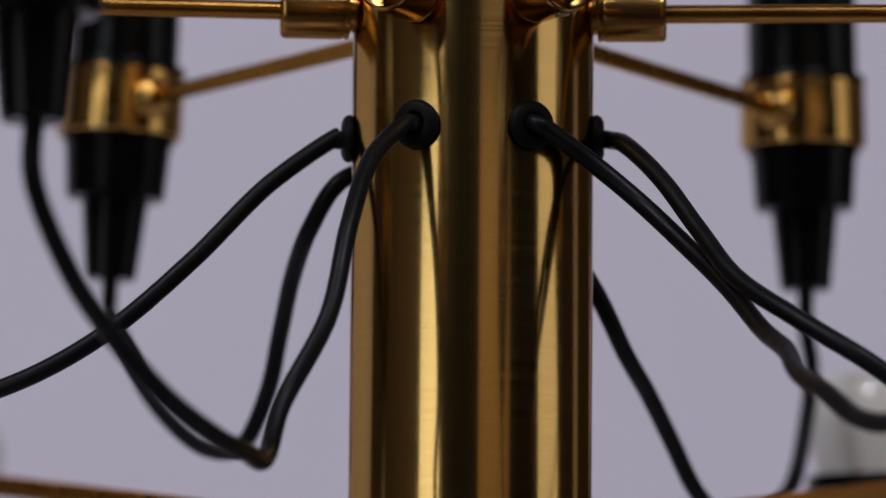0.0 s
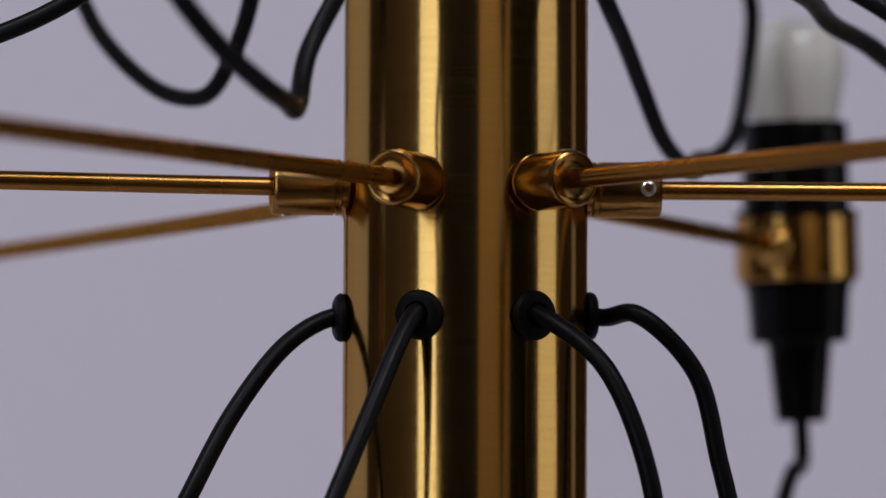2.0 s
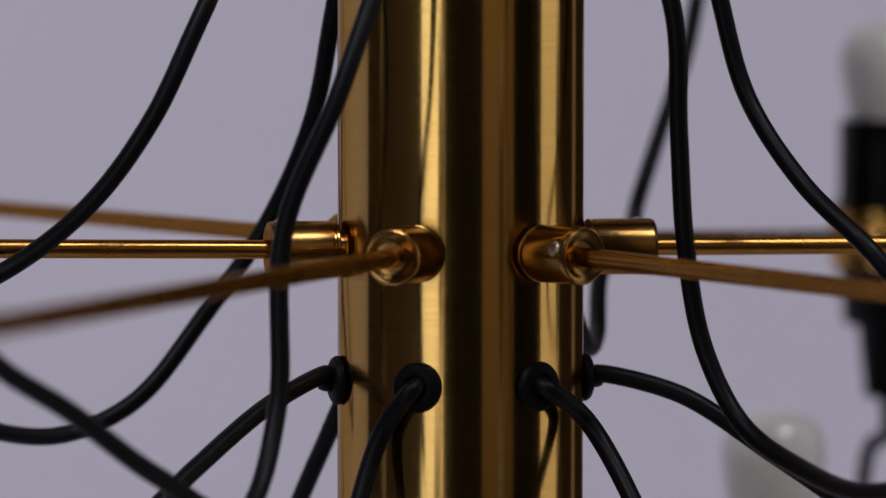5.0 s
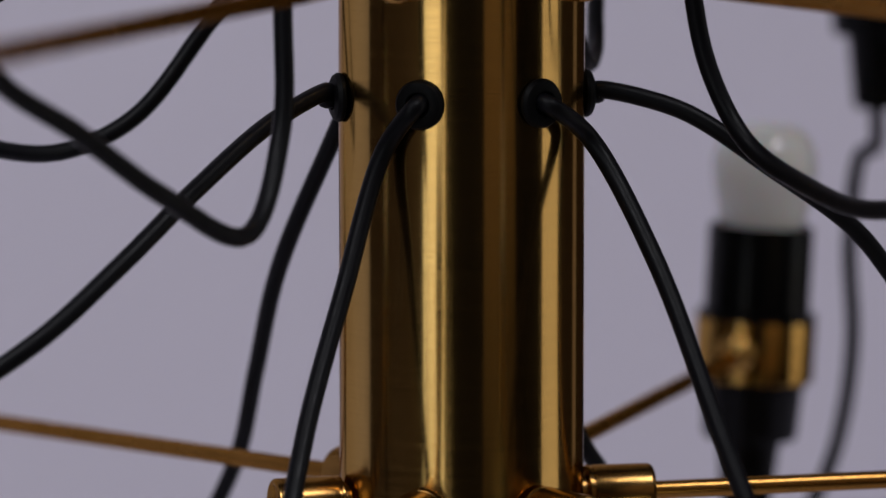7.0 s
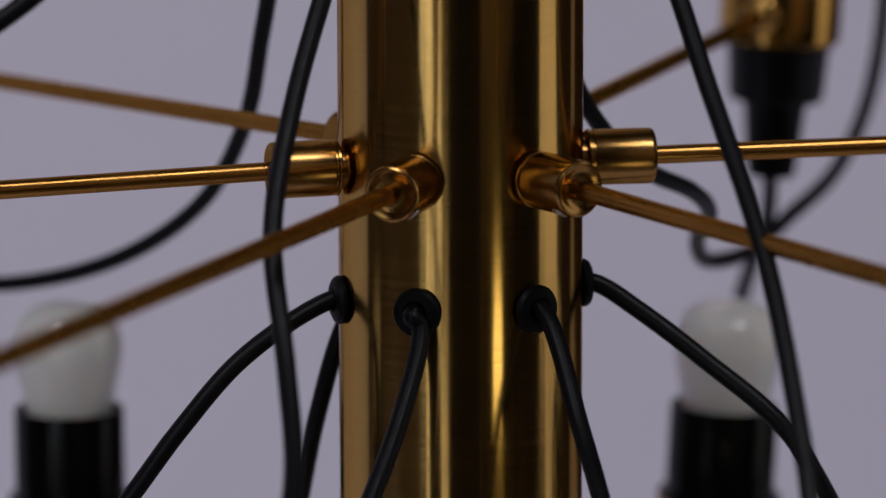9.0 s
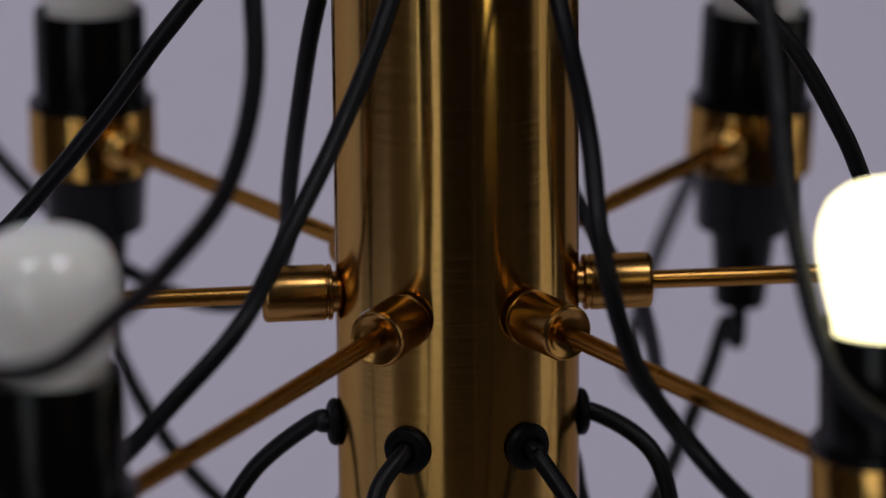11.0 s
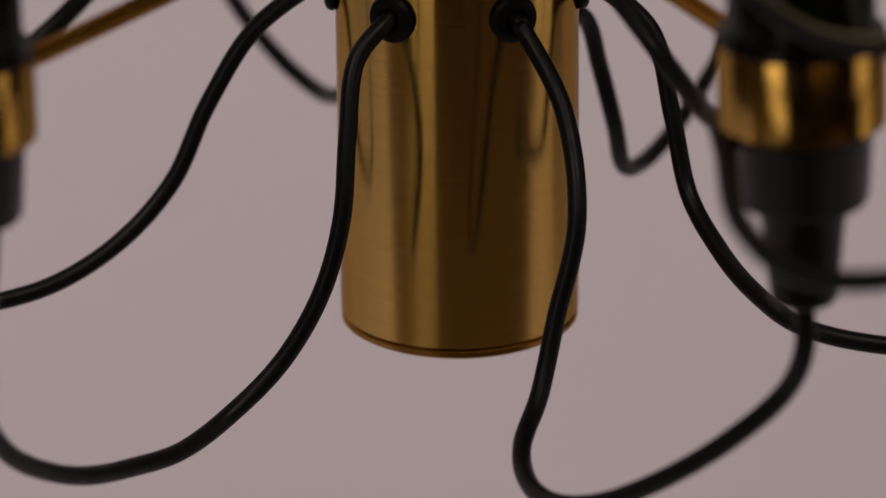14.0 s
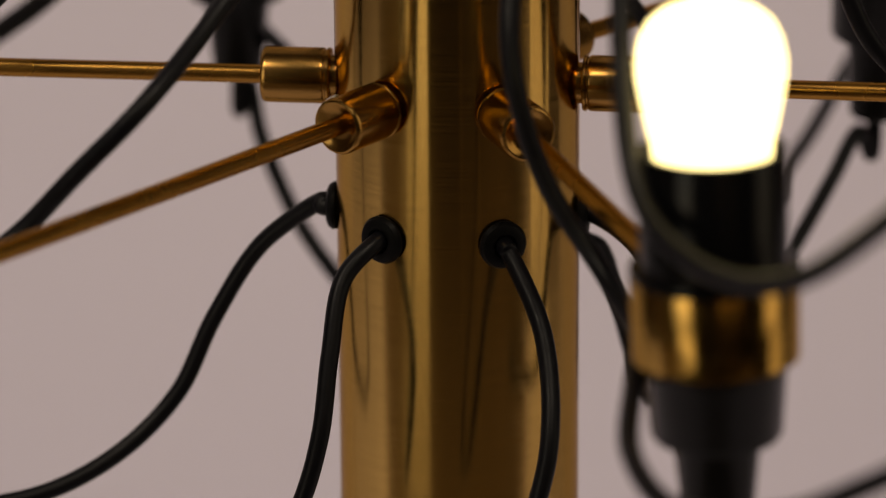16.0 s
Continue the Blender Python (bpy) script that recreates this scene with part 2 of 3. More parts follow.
SILL, HEAD, LOW_SILL, LOW_HEAD, DOOR_TOP = 1.0, 3.58, 0.54, 0.96, 3.25
# unseen walls, their dark tones set for the dark bands reflected in the brass
structure("wall_south", pierced("x", (Y0 - 0.2, Y0), X0, X1, [(-3.13, -1.41, SILL, HEAD), (-2.57, -1.11, LOW_SILL, LOW_HEAD), (0.3, 1.95, FLOOR, DOOR_TOP)]), dark_paint, "unseen charcoal wall holding the added door and lit openings", "wall")
structure("wall_east", pierced("y", (X1, X1 + 0.2), -1.3, Y1 + 0.2, [(-1.15, 0.05, SILL, HEAD), (-0.7, 0.36, LOW_SILL, LOW_HEAD)]), brown_paint, "unseen brown wall with lit openings, toned for its reflection", "wall")
structure("wall_southeast", box((X1, Y0 - 0.2, FLOOR), (X1 + 0.2, -1.3, TOP)), dark_paint, "unseen charcoal wall end added for a dark reflection", "wall")


def window(name, axis, a, b, level, sill, head):
    """White frame lining an opening in a wall."""
    holder = tagged(new(name), "unseen white framed window holding a lamp for a streak in the brass", "window", kind="structure")
    w, lo, hi = 0.05, level - 0.04, level + 0.04
    for part_name, p, q, c, d in (("window_frame", a, a + w, sill, head), ("window_frame", b - w, b, sill, head),
                                  ("window_sill", a + w, b - w, sill, sill + w), ("window_frame", a + w, b - w, head - w, head)):
        part(part_name, box((p, lo, c), (q, hi, d)) if axis == "x" else box((lo, p, c), (hi, q, d)), white_paint, holder)
    return holder


window("window_1", "x", -3.13, -1.41, Y0 - 0.1, SILL, HEAD)
window("window_2", "y", -1.15, 0.05, X1 + 0.1, SILL, HEAD)
# two unseen low openings added to hold the low streak lamps
window("streak_pane_1", "x", -2.57, -1.11, Y0 - 0.1, LOW_SILL, LOW_HEAD)
window("streak_pane_2", "y", -0.7, 0.36, X1 + 0.1, LOW_SILL, LOW_HEAD)

# unseen brown double door behind the camera, added for a brown band in reflections
door = tagged(new("reflected_door"), "unseen brown double door added for a brown reflection in the brass", "door", kind="structure")
for a, b in ((0.3, 1.123), (1.127, 1.95)):
    leaf = part("leaf", box((a, Y0 - 0.07, FLOOR + 0.004), (b, Y0 - 0.02, DOOR_TOP)), oak, door)
    for c, d in ((1.42, 1.75), (1.9, DOOR_TOP - 0.15)):
        part("panel", box((a + 0.12, Y0 - 0.021, c), (b - 0.12, Y0 - 0.008, d)), oak, leaf)
    # black panel added so that the reflected door darkens towards its bottom
    part("reflection_darkener", box((a + 0.02, Y0 - 0.021, FLOOR + 0.02), (b - 0.02, Y0 - 0.012, 1.3)), dark_paint, leaf, "black panel added to darken the reflected door")
    part("door_handle", box(((1.05 if a < 1 else 1.17), Y0 - 0.021, 1.82), ((1.08 if a < 1 else 1.20), Y0 + 0.03, 1.86)), steel, leaf)
for x, y, wide, deep in ((-1.6, -1.6, 1.2, 0.9), (0.9, -1.6, 1.2, 0.9)):
    panel = tagged(new("ceiling_light"), "flat white studio light panel on the ceiling", "ceiling light", "ceiling light panels")
    panel.location = (x, y, TOP)
    part("frame", box((-wide / 2 - 0.05, -deep / 2 - 0.05, -0.05), (wide / 2 + 0.05, deep / 2 + 0.05, 0)), white_paint, panel)

# ---------------------------------------------------------------- the chandelier
R_TUBE, Z_FIRST, TIER, Z_END = 0.030, 2.0, 0.1312, 1.3539
lamp = tagged(new("chandelier"), "brass column chandelier with opal bulbs and looping black cables", "chandelier")
lamp.location = (0, 0, Z_END)
lamp_base = Matrix.Translation((0, 0, -Z_END))


def ring(azimuth, radius, z):
    a = radians(azimuth)
    return Vector((radius * math.sin(a), -radius * math.cos(a), z))


def outward(azimuth, radius, z, tilt=0.0):
    """A pose on the column whose z axis points away from the axis at that azimuth."""
    a, e = radians(azimuth), radians(tilt)
    out = Vector((math.sin(a) * math.cos(e), -math.cos(a) * math.cos(e), math.sin(e)))
    side = Vector((math.cos(a), math.sin(a), 0))
    m = Matrix((side, out.cross(side), out)).transposed().to_4x4()
    m.translation = ring(azimuth, radius, z)
    return m


def local(m):
    return lamp_base @ m


column = part("column", lathe([(0, Z_END + 0.0026), (R_TUBE - 0.0012, Z_END + 0.0026), (R_TUBE, Z_END + 0.0032), (R_TUBE, 1.75), (R_TUBE, 2.118),
                               (R_TUBE - 0.001, 2.12), (0, 2.12)], 96), brass_tube, lamp, "brushed brass tube")
column.matrix_basis = lamp_base
cap = part("end_cap", lathe([(0, 0), (R_TUBE - 0.0014, 0), (R_TUBE - 0.0002, 0.0008), (R_TUBE - 0.0002, 0.0020), (R_TUBE - 0.0008, 0.0024), (0, 0.0024)], 96), brass, column)
cap.matrix_basis = Matrix.Translation((0, 0, Z_END))
stem = part("suspension_rod", lathe([(0, 2.12), (0.012, 2.12), (0.012, 2.135), (0.006, 2.14), (0.006, TOP - 0.03), (0, TOP - 0.03)], 24), brass, lamp)
stem.matrix_basis = lamp_base
rose = part("canopy", lathe([(0, TOP - 0.04), (0.05, TOP - 0.04), (0.058, TOP - 0.033), (0.06, TOP), (0, TOP)], 48), brass, lamp)
rose.matrix_basis = lamp_base

# shared shapes, each turned round its own z axis
joint_mesh = part("joint", lathe([(0.0051, -0.0012), (0.0051, 0.0012), (0.0066, 0.0013), (0.0069, 0.0016), (0.0069, 0.0022), (0.0065, 0.0024), (0.0065, 0.0028), (0.0068, 0.0030), (0.0069, 0.0034),
                                  (0.0069, 0.0168), (0.00685, 0.0174), (0.0066, 0.0179), (0.0061, 0.0182), (0.0055, 0.0181), (0.0047, 0.0176), (0.0038, 0.0173), (0.0030, 0.0173), (0, 0.0173)], 40), brass, None).data
screw_mesh = part("set_screw", lathe([(0.0019, -0.001), (0.0019, 0.0003), (0.0014, 0.0006), (0.0009, 0.0005), (0.0007, -0.0003), (0, -0.0003)], 16), steel, None).data
grommet_mesh = part("grommet", lathe([(0.0052, -0.0002), (0.0059, 0.0002), (0.0060, 0.0010), (0.0054, 0.0020), (0.0042, 0.0026), (0.0031, 0.0025), (0.0026, 0.0018), (0.0024, 0.0009), (0, 0.0009)], 32), rubber, None).data
sleeve_mesh = part("sleeve", lathe([(0.0000, 0.0240), (0.0139, 0.0240), (0.0139, 0.0358), (0.0143, 0.0365), (0.0151, 0.0365), (0.0155, 0.0358), (0.0156, 0.0112), (0.0176, 0.0108), (0.0179, 0.0100), (0.0178, 0.0091), (0.0156, 0.0090), (0.0156, -0.0090), (0.0000, -0.0090)], 48), bakelite, None).data
clamp_mesh = part("clamp", lathe([(0.0157, -0.0088), (0.0171, -0.0093), (0.0177, -0.0088), (0.0177, 0.0086), (0.0176, 0.0089), (0.0157, 0.0089)], 56), clamp_brass, None).data
boss_mesh = part("boss", lathe([(0.0058, -0.002), (0.0058, 0.0012), (0.0055, 0.0022), (0.0048, 0.0029), (0.0040, 0.0033), (0.0036, 0.0040), (0.0030, 0.0046), (0.0023, 0.0048), (0, 0.0048)], 28), clamp_brass, None).data
boot_mesh = part("boot", lathe([(0.0000, -0.0085), (0.0159, -0.0085), (0.0159, -0.0105), (0.0149, -0.0122), (0.0140, -0.0258), (0.0133, -0.0270), (0.0097, -0.0273), (0.0093, -0.0282), (0.0072, -0.0490), (0.0065, -0.0499), (0.0025, -0.0499), (0.0000, -0.0485)], 40), bakelite, None).data
bulb_mesh = part("bulb", lathe([(0.0000, 0.0245), (0.0115, 0.0250), (0.0119, 0.0300), (0.0123, 0.0365), (0.0133, 0.0415), (0.0144, 0.0465), (0.0152, 0.0515), (0.0153, 0.0550), (0.0145, 0.0592), (0.0128, 0.0627), (0.0101, 0.0650), (0.0069, 0.0662), (0.0034, 0.0667), (0.0000, 0.0668)], 40), opal, None).data
lit_mesh = bulb_mesh.copy()
lit_mesh.materials.clear()
lit_mesh.materials.append(opal_lit)
for shape in list(scene.collection.objects):
    if shape.parent is None and shape.type == "MESH" and shape.name in ("joint", "set_screw", "grommet", "sleeve", "clamp", "boss", "boot", "bulb"):
        bpy.data.objects.remove(shape)

SIDES = {"A": -29.0, "B": 29.0, "L": -90.0, "R": 90.0, "C": -150.0, "E": 150.0}
FRONT = (27.3, 27.0, 28.6, 28.2, 28.7)
TURN = (0, 0, -4.6, -4.2, -4.6)
LEFT, RIGHT = (-85, -87, -89.6, -86.6, -92.6), (86, 88, 85.4, 86.4, 86.4)
# how far each arm's holder stands from the axis, and how much its end lies over its root
REACH = {1: dict(A=0.2023, B=0.207, L=0.21, R=0.21, C=0.1843, E=0.1907),
         2: dict(A=0.36, B=0.33, L=0.33, R=0.33, C=0.33, E=0.2222),
         3: dict(A=0.39, B=0.39, L=0.39, R=0.39, C=0.3899, E=0.3344),
         4: dict(A=0.33, B=0.33, L=0.33, R=0.33, C=0.33, E=0.2477),
         5: dict(A=0.202, B=0.188, L=0.19, R=0.19, C=0.195, E=0.1913)}
RISE = {"A1": -0.0062, "C1": 0.0015, "E1": 0.0013, "A2": -0.0022, "B2": 0.0004, "L2": 0.003, "C2": -0.0087, "E2": -0.0043, "A3": -0.0004, "B3": -0.009, "L3": 0.005, "C3": 0.0025, "E3": -0.013, "A4": 0.002, "B4": -0.0063, "L4": -0.005, "R4": 0.004, "C4": -0.0084, "E4": 0.0042, "A5": 0.0016, "B5": 0.0044, "C5": -0.0047, "E5": -0.0078}
SWING = {"A1": -0.32, "C1": 2.12, "E1": -0.13, "A2": -2.54, "B2": 0.47, "L2": -0.34, "C2": -1.65, "E2": -1.2, "A3": 2.01, "B3": -0.94, "C3": -2.98, "E3": -2.26, "A4": -1.7, "B4": -0.98, "C4": 2, "E4": -0.46, "A5": -0.63, "B5": -4.09, "C5": -3.14, "E5": -0.42}
# how far a holder leans, in degrees; cable holes drilled off their height
LEAN = {"E4": 3, "E5": 3, "C1": 2.3, "E2": -1.4, "B5": -1.6, "E1": -0.8}
HOLE = {"R1": 0.0006, "R2": 0.0008, "L5": -0.0017, "R5": -0.0017, "L4": -0.001, "R4": 0.0005, "A5": -0.0012, "B5": -0.0012}
SCREW = {"R2": 180.0, "L2": -95.0, "R5": 300.0, "R4": 300.0, "R3": 75.0}
# cables between grommet and holder: (degrees off the arm, distance from the axis, height under the grommet)
LOOPS = {}
LOOPS["A1"] = [(-0.6, 0.0336, 0.0001), (-1.5, 0.0504, -0.0106), (1.3, 0.0673, -0.0293), (2.1, 0.0796, -0.0522), (-1.6, 0.0914, -0.0737), (0.2, 0.1039, -0.087), (2.7, 0.1231, -0.0872), (3.5, 0.1426, -0.0851), (2.1, 0.1584, -0.078), (0.4, 0.1715, -0.067), (-0.1, 0.1869, -0.0554)]
LOOPS["B1"] = [(21.1, 0.0341, -0.0058), (31.6, 0.0449, -0.0163), (30.1, 0.0597, -0.0289), (25.2, 0.0759, -0.0414), (19.5, 0.0923, -0.0534), (13.4, 0.1095, -0.0605), (8.2, 0.1251, -0.0676), (5.6, 0.142, -0.0735), (4.2, 0.1591, -0.0809), (3.3, 0.1764, -0.0824), (2.3, 0.1908, -0.0728), (1.2, 0.2006, -0.0547)]
LOOPS["L1"] = [(-0.1, 0.0335, 0.0005), (4.2, 0.0506, -0.0121), (6.5, 0.07, -0.0322), (5.4, 0.0895, -0.0496), (2.5, 0.1083, -0.0609), (-0.8, 0.1272, -0.0671), (-2.9, 0.1469, -0.069), (-3.5, 0.1665, -0.0652), (-2.9, 0.1844, -0.0561), (-1.6, 0.1992, -0.0434)]
LOOPS["R1"] = [(-14.7, 0.0393, -0.0029), (-25.1, 0.0519, -0.013), (-31.6, 0.066, -0.027), (-36.3, 0.0813, -0.0406), (-37.6, 0.0997, -0.0513), (-35.9, 0.1167, -0.0617), (-31.3, 0.1296, -0.072), (-24.9, 0.1422, -0.0751), (-18.4, 0.1549, -0.0724), (-12.7, 0.1677, -0.0655), (-7.9, 0.1807, -0.0558), (-3.8, 0.1945, -0.0439)]
LOOPS["C1"] = [(34.3, 0.0369, -0.0082), (32, 0.0458, -0.0188), (20.8, 0.0583, -0.029), (12.3, 0.0724, -0.0416), (7.9, 0.0857, -0.057), (6.8, 0.0998, -0.0698), (6.6, 0.1159, -0.0693), (6.4, 0.1327, -0.0618), (6.2, 0.1486, -0.0503), (5.2, 0.1621, -0.0379), (4.5, 0.1748, -0.0282)]
LOOPS["E1"] = [(-13.8, 0.0338, -0.02), (-20.9, 0.0423, -0.0362), (-16.7, 0.0547, -0.0488), (-11.3, 0.0703, -0.0575), (-7.9, 0.0865, -0.0681), (-6.4, 0.1028, -0.0809), (-5.3, 0.1229, -0.0875), (-2, 0.1426, -0.0828), (-0.9, 0.1633, -0.0804), (-0.6, 0.1801, -0.0725), (-0.5, 0.1893, -0.0558), (-0.6, 0.1928, -0.0383)]
LOOPS["A2"] = [(-4.7, 0.0578, -0.0314), (-9.2, 0.0731, -0.0613), (-17.9, 0.0779, -0.092), (-17.3, 0.0819, -0.1325), (-15.6, 0.1013, -0.1552), (-17.5, 0.1299, -0.1439), (-19.4, 0.1559, -0.1278), (-20.2, 0.1789, -0.1155), (-19, 0.1982, -0.0989), (-16.9, 0.2175, -0.0817), (-14.4, 0.2384, -0.0666), (-11.7, 0.261, -0.0545), (-9, 0.285, -0.0457), (-6.6, 0.3101, -0.0393), (-4.4, 0.3355, -0.0348)]
LOOPS["B2"] = [(7.4, 0.0516, -0.0128), (11.3, 0.0632, -0.0406), (13.8, 0.0633, -0.0704), (16.6, 0.0634, -0.0975), (20.1, 0.0663, -0.1213), (19.6, 0.0768, -0.139), (15.2, 0.0963, -0.1479), (9.4, 0.1201, -0.1509), (5.9, 0.1473, -0.145), (3.8, 0.1744, -0.1333), (2.5, 0.2005, -0.1185), (1.6, 0.2257, -0.102), (1.1, 0.2503, -0.085), (0.8, 0.275, -0.0676), (0.6, 0.3008, -0.0495)]
LOOPS["L2"] = [(3.9, 0.0442, -0.0064), (9.9, 0.0584, -0.0228), (14.2, 0.0719, -0.0443), (12.6, 0.083, -0.0671), (6.7, 0.095, -0.0871), (0.4, 0.1113, -0.1023), (-2.1, 0.1326, -0.1125), (-2, 0.1568, -0.1153), (-1.2, 0.1814, -0.1121), (-0.4, 0.2053, -0.1047), (0.1, 0.228, -0.0946), (0.2, 0.2498, -0.0826), (0.2, 0.2708, -0.0693), (0, 0.2911, -0.0554), (-0.1, 0.3108, -0.041)]
LOOPS["R2"] = [(-11.4, 0.0423, 0.0003), (-8, 0.0564, -0.0137), (-7.8, 0.0627, -0.0372), (-10.5, 0.0696, -0.0628), (-19, 0.0832, -0.0838), (-25.1, 0.102, -0.1008), (-22.2, 0.1158, -0.1196), (-14.8, 0.1351, -0.129), (-8.2, 0.1591, -0.1301), (-3.8, 0.1853, -0.1251), (-1.4, 0.2116, -0.1156), (-0.3, 0.237, -0.1029), (0.2, 0.2611, -0.0877), (0.3, 0.2839, -0.0706), (0.2, 0.3064, -0.0515)]
LOOPS["C2"] = [(11.3, 0.0335, -0.0184), (11.3, 0.039, -0.0429), (6.4, 0.0487, -0.069), (7.1, 0.0626, -0.0943), (16.2, 0.0747, -0.1183), (25.7, 0.0876, -0.1398), (29.2, 0.1052, -0.1483), (27.6, 0.1282, -0.1474), (23, 0.1518, -0.1408), (17.6, 0.1746, -0.131), (12.6, 0.1972, -0.1194), (8.3, 0.2203, -0.1065), (4.9, 0.2441, -0.0925), (2.3, 0.2691, -0.0772), (0.2, 0.2965, -0.0598)]
LOOPS["E2"] = [(-15.8, 0.0337, -0.0603), (-21.6, 0.0403, -0.1009), (-18, 0.0551, -0.1256), (-10.2, 0.0783, -0.1262), (-4.4, 0.1044, -0.1111), (-3.6, 0.1338, -0.1026), (-1.4, 0.1581, -0.0953), (-2, 0.1741, -0.0769), (-3.2, 0.1875, -0.0541), (-2.8, 0.2037, -0.0372)]
LOOPS["A3"] = [(-14, 0.0338, -0.011), (-15.2, 0.0493, -0.0425), (-11.6, 0.0715, -0.0741), (-6.6, 0.0928, -0.101), (-0, 0.1102, -0.1271), (4.6, 0.1319, -0.1475), (6.1, 0.1594, -0.1634), (5.8, 0.1914, -0.1713), (6.2, 0.2254, -0.1721), (6.3, 0.2594, -0.1717), (5.7, 0.2913, -0.1629), (4.7, 0.3195, -0.1459), (3.8, 0.3431, -0.1224), (3, 0.3621, -0.0944), (2.5, 0.3773, -0.0635)]
LOOPS["B3"] = [(20.9, 0.036, -0.009), (14.6, 0.0575, -0.036), (4.7, 0.0867, -0.0705), (-1.7, 0.1202, -0.1044), (-6.4, 0.1491, -0.1375), (-9.2, 0.173, -0.1706), (-9.5, 0.1963, -0.1977), (-7.5, 0.218, -0.2048), (-5.3, 0.2453, -0.1991), (-3.3, 0.2704, -0.1803), (-1.1, 0.2921, -0.1559), (0.5, 0.3113, -0.1289), (1.4, 0.3304, -0.1013), (1.3, 0.3508, -0.0754), (0.4, 0.3716, -0.0535)]
LOOPS["L3"] = [(0.6, 0.0333, 0.0014), (15.4, 0.0519, -0.0042), (23, 0.0777, -0.0176), (25.5, 0.1028, -0.0338), (24.4, 0.1254, -0.0502), (20.6, 0.1468, -0.0636), (15.8, 0.1684, -0.0718), (11, 0.1909, -0.075), (7.1, 0.2143, -0.0741), (4.1, 0.2385, -0.07), (2.1, 0.2634, -0.0637), (0.9, 0.2886, -0.0561), (0.2, 0.3141, -0.048), (-0.1, 0.3397, -0.0398), (-0.1, 0.3651, -0.0319)]
LOOPS["R3"] = [(-0.5, 0.0334, 0.0007), (-6, 0.0538, -0.0041), (-8.3, 0.0759, -0.0183), (-8, 0.0965, -0.0334), (-6.7, 0.1124, -0.0529), (-5.1, 0.1326, -0.0686), (-3.5, 0.1566, -0.0789), (-2.1, 0.1826, -0.0839), (-1.1, 0.2093, -0.0847), (-0.4, 0.236, -0.0823), (0.1, 0.2624, -0.0773), (0.3, 0.2884, -0.0704), (0.4, 0.3139, -0.062), (0.3, 0.339, -0.0524), (0.2, 0.3641, -0.0416)]
LOOPS["C3"] = [(9.4, 0.0336, -0.0009), (7.2, 0.0492, -0.0221), (2.6, 0.0701, -0.05), (-3.4, 0.0909, -0.0783), (-7.1, 0.1119, -0.106), (-6.9, 0.135, -0.1305), (-4, 0.1614, -0.1484), (-0.6, 0.1902, -0.1597), (2.1, 0.2205, -0.1642), (3.6, 0.2508, -0.1574), (4.1, 0.2794, -0.1424), (3.6, 0.3052, -0.1222), (2.5, 0.3284, -0.0994), (0.9, 0.3496, -0.0757), (-1, 0.3698, -0.0515)]
LOOPS["E3"] = [(-8.1, 0.0335, -0.0341), (-13.8, 0.0379, -0.0653), (-16.8, 0.0505, -0.0921), (-17.1, 0.0728, -0.1107), (-15.3, 0.1001, -0.1218), (-10.1, 0.1249, -0.1327), (-3.8, 0.1481, -0.1452), (-1.1, 0.175, -0.1567), (-1.5, 0.2052, -0.1596), (-1.9, 0.2356, -0.1543), (-2.8, 0.2644, -0.1449), (-3, 0.2876, -0.1275), (-2.9, 0.3019, -0.1007), (-2.2, 0.3094, -0.0701), (-2.2, 0.3184, -0.045)]
LOOPS["A4"] = [(3.2, 0.0334, -0.0026), (2.6, 0.0468, -0.021), (-0.8, 0.0668, -0.0437), (-2.5, 0.0904, -0.0636), (-2.4, 0.1148, -0.078), (-7.1, 0.1262, -0.0928), (-12.4, 0.1348, -0.1085), (-13.9, 0.1535, -0.1178), (-12.3, 0.1772, -0.1185), (-9.7, 0.2014, -0.1124), (-7.3, 0.2243, -0.1021), (-5.2, 0.2462, -0.0892), (-3.7, 0.2673, -0.0749), (-2.7, 0.2881, -0.0598), (-2.1, 0.3089, -0.044)]
LOOPS["B4"] = [(-5.9, 0.056, -0.0239), (-11, 0.0799, -0.0424), (-13.4, 0.097, -0.065), (-9.4, 0.1015, -0.0923), (-3.8, 0.1124, -0.1112), (-3.6, 0.1385, -0.1188), (-6.7, 0.163, -0.1115), (-9.4, 0.1894, -0.1083), (-11.3, 0.2185, -0.1126), (-10.3, 0.244, -0.1143), (-6.9, 0.2631, -0.1092), (-4.4, 0.2785, -0.0984), (-2.3, 0.2939, -0.0852), (-1, 0.3084, -0.0687), (-0.6, 0.321, -0.0511)]
LOOPS["L4"] = [(5, 0.0564, -0.0119), (5.3, 0.0727, -0.0283), (3.4, 0.0861, -0.0463), (1.3, 0.0999, -0.0635), (-0.1, 0.1148, -0.0795), (-0.8, 0.132, -0.0926), (-0.9, 0.1515, -0.1016), (-0.8, 0.1727, -0.106), (-0.5, 0.1944, -0.1059), (-0.3, 0.216, -0.1019), (-0.1, 0.2368, -0.0946), (0, 0.2567, -0.085), (0.1, 0.2758, -0.0737), (0.1, 0.2942, -0.0611), (0.1, 0.3121, -0.0477)]
LOOPS["R4"] = [(-4.1, 0.0436, -0.0063), (-10.2, 0.0602, -0.0183), (-14.4, 0.08, -0.0341), (-14.6, 0.094, -0.057), (-12.4, 0.1054, -0.0822), (-8.6, 0.1265, -0.099), (-5.1, 0.1537, -0.1066), (-2.6, 0.1829, -0.1061), (-1.1, 0.2121, -0.0989), (-0.3, 0.2407, -0.0866), (-0, 0.2685, -0.0705), (0.1, 0.2971, -0.0509)]
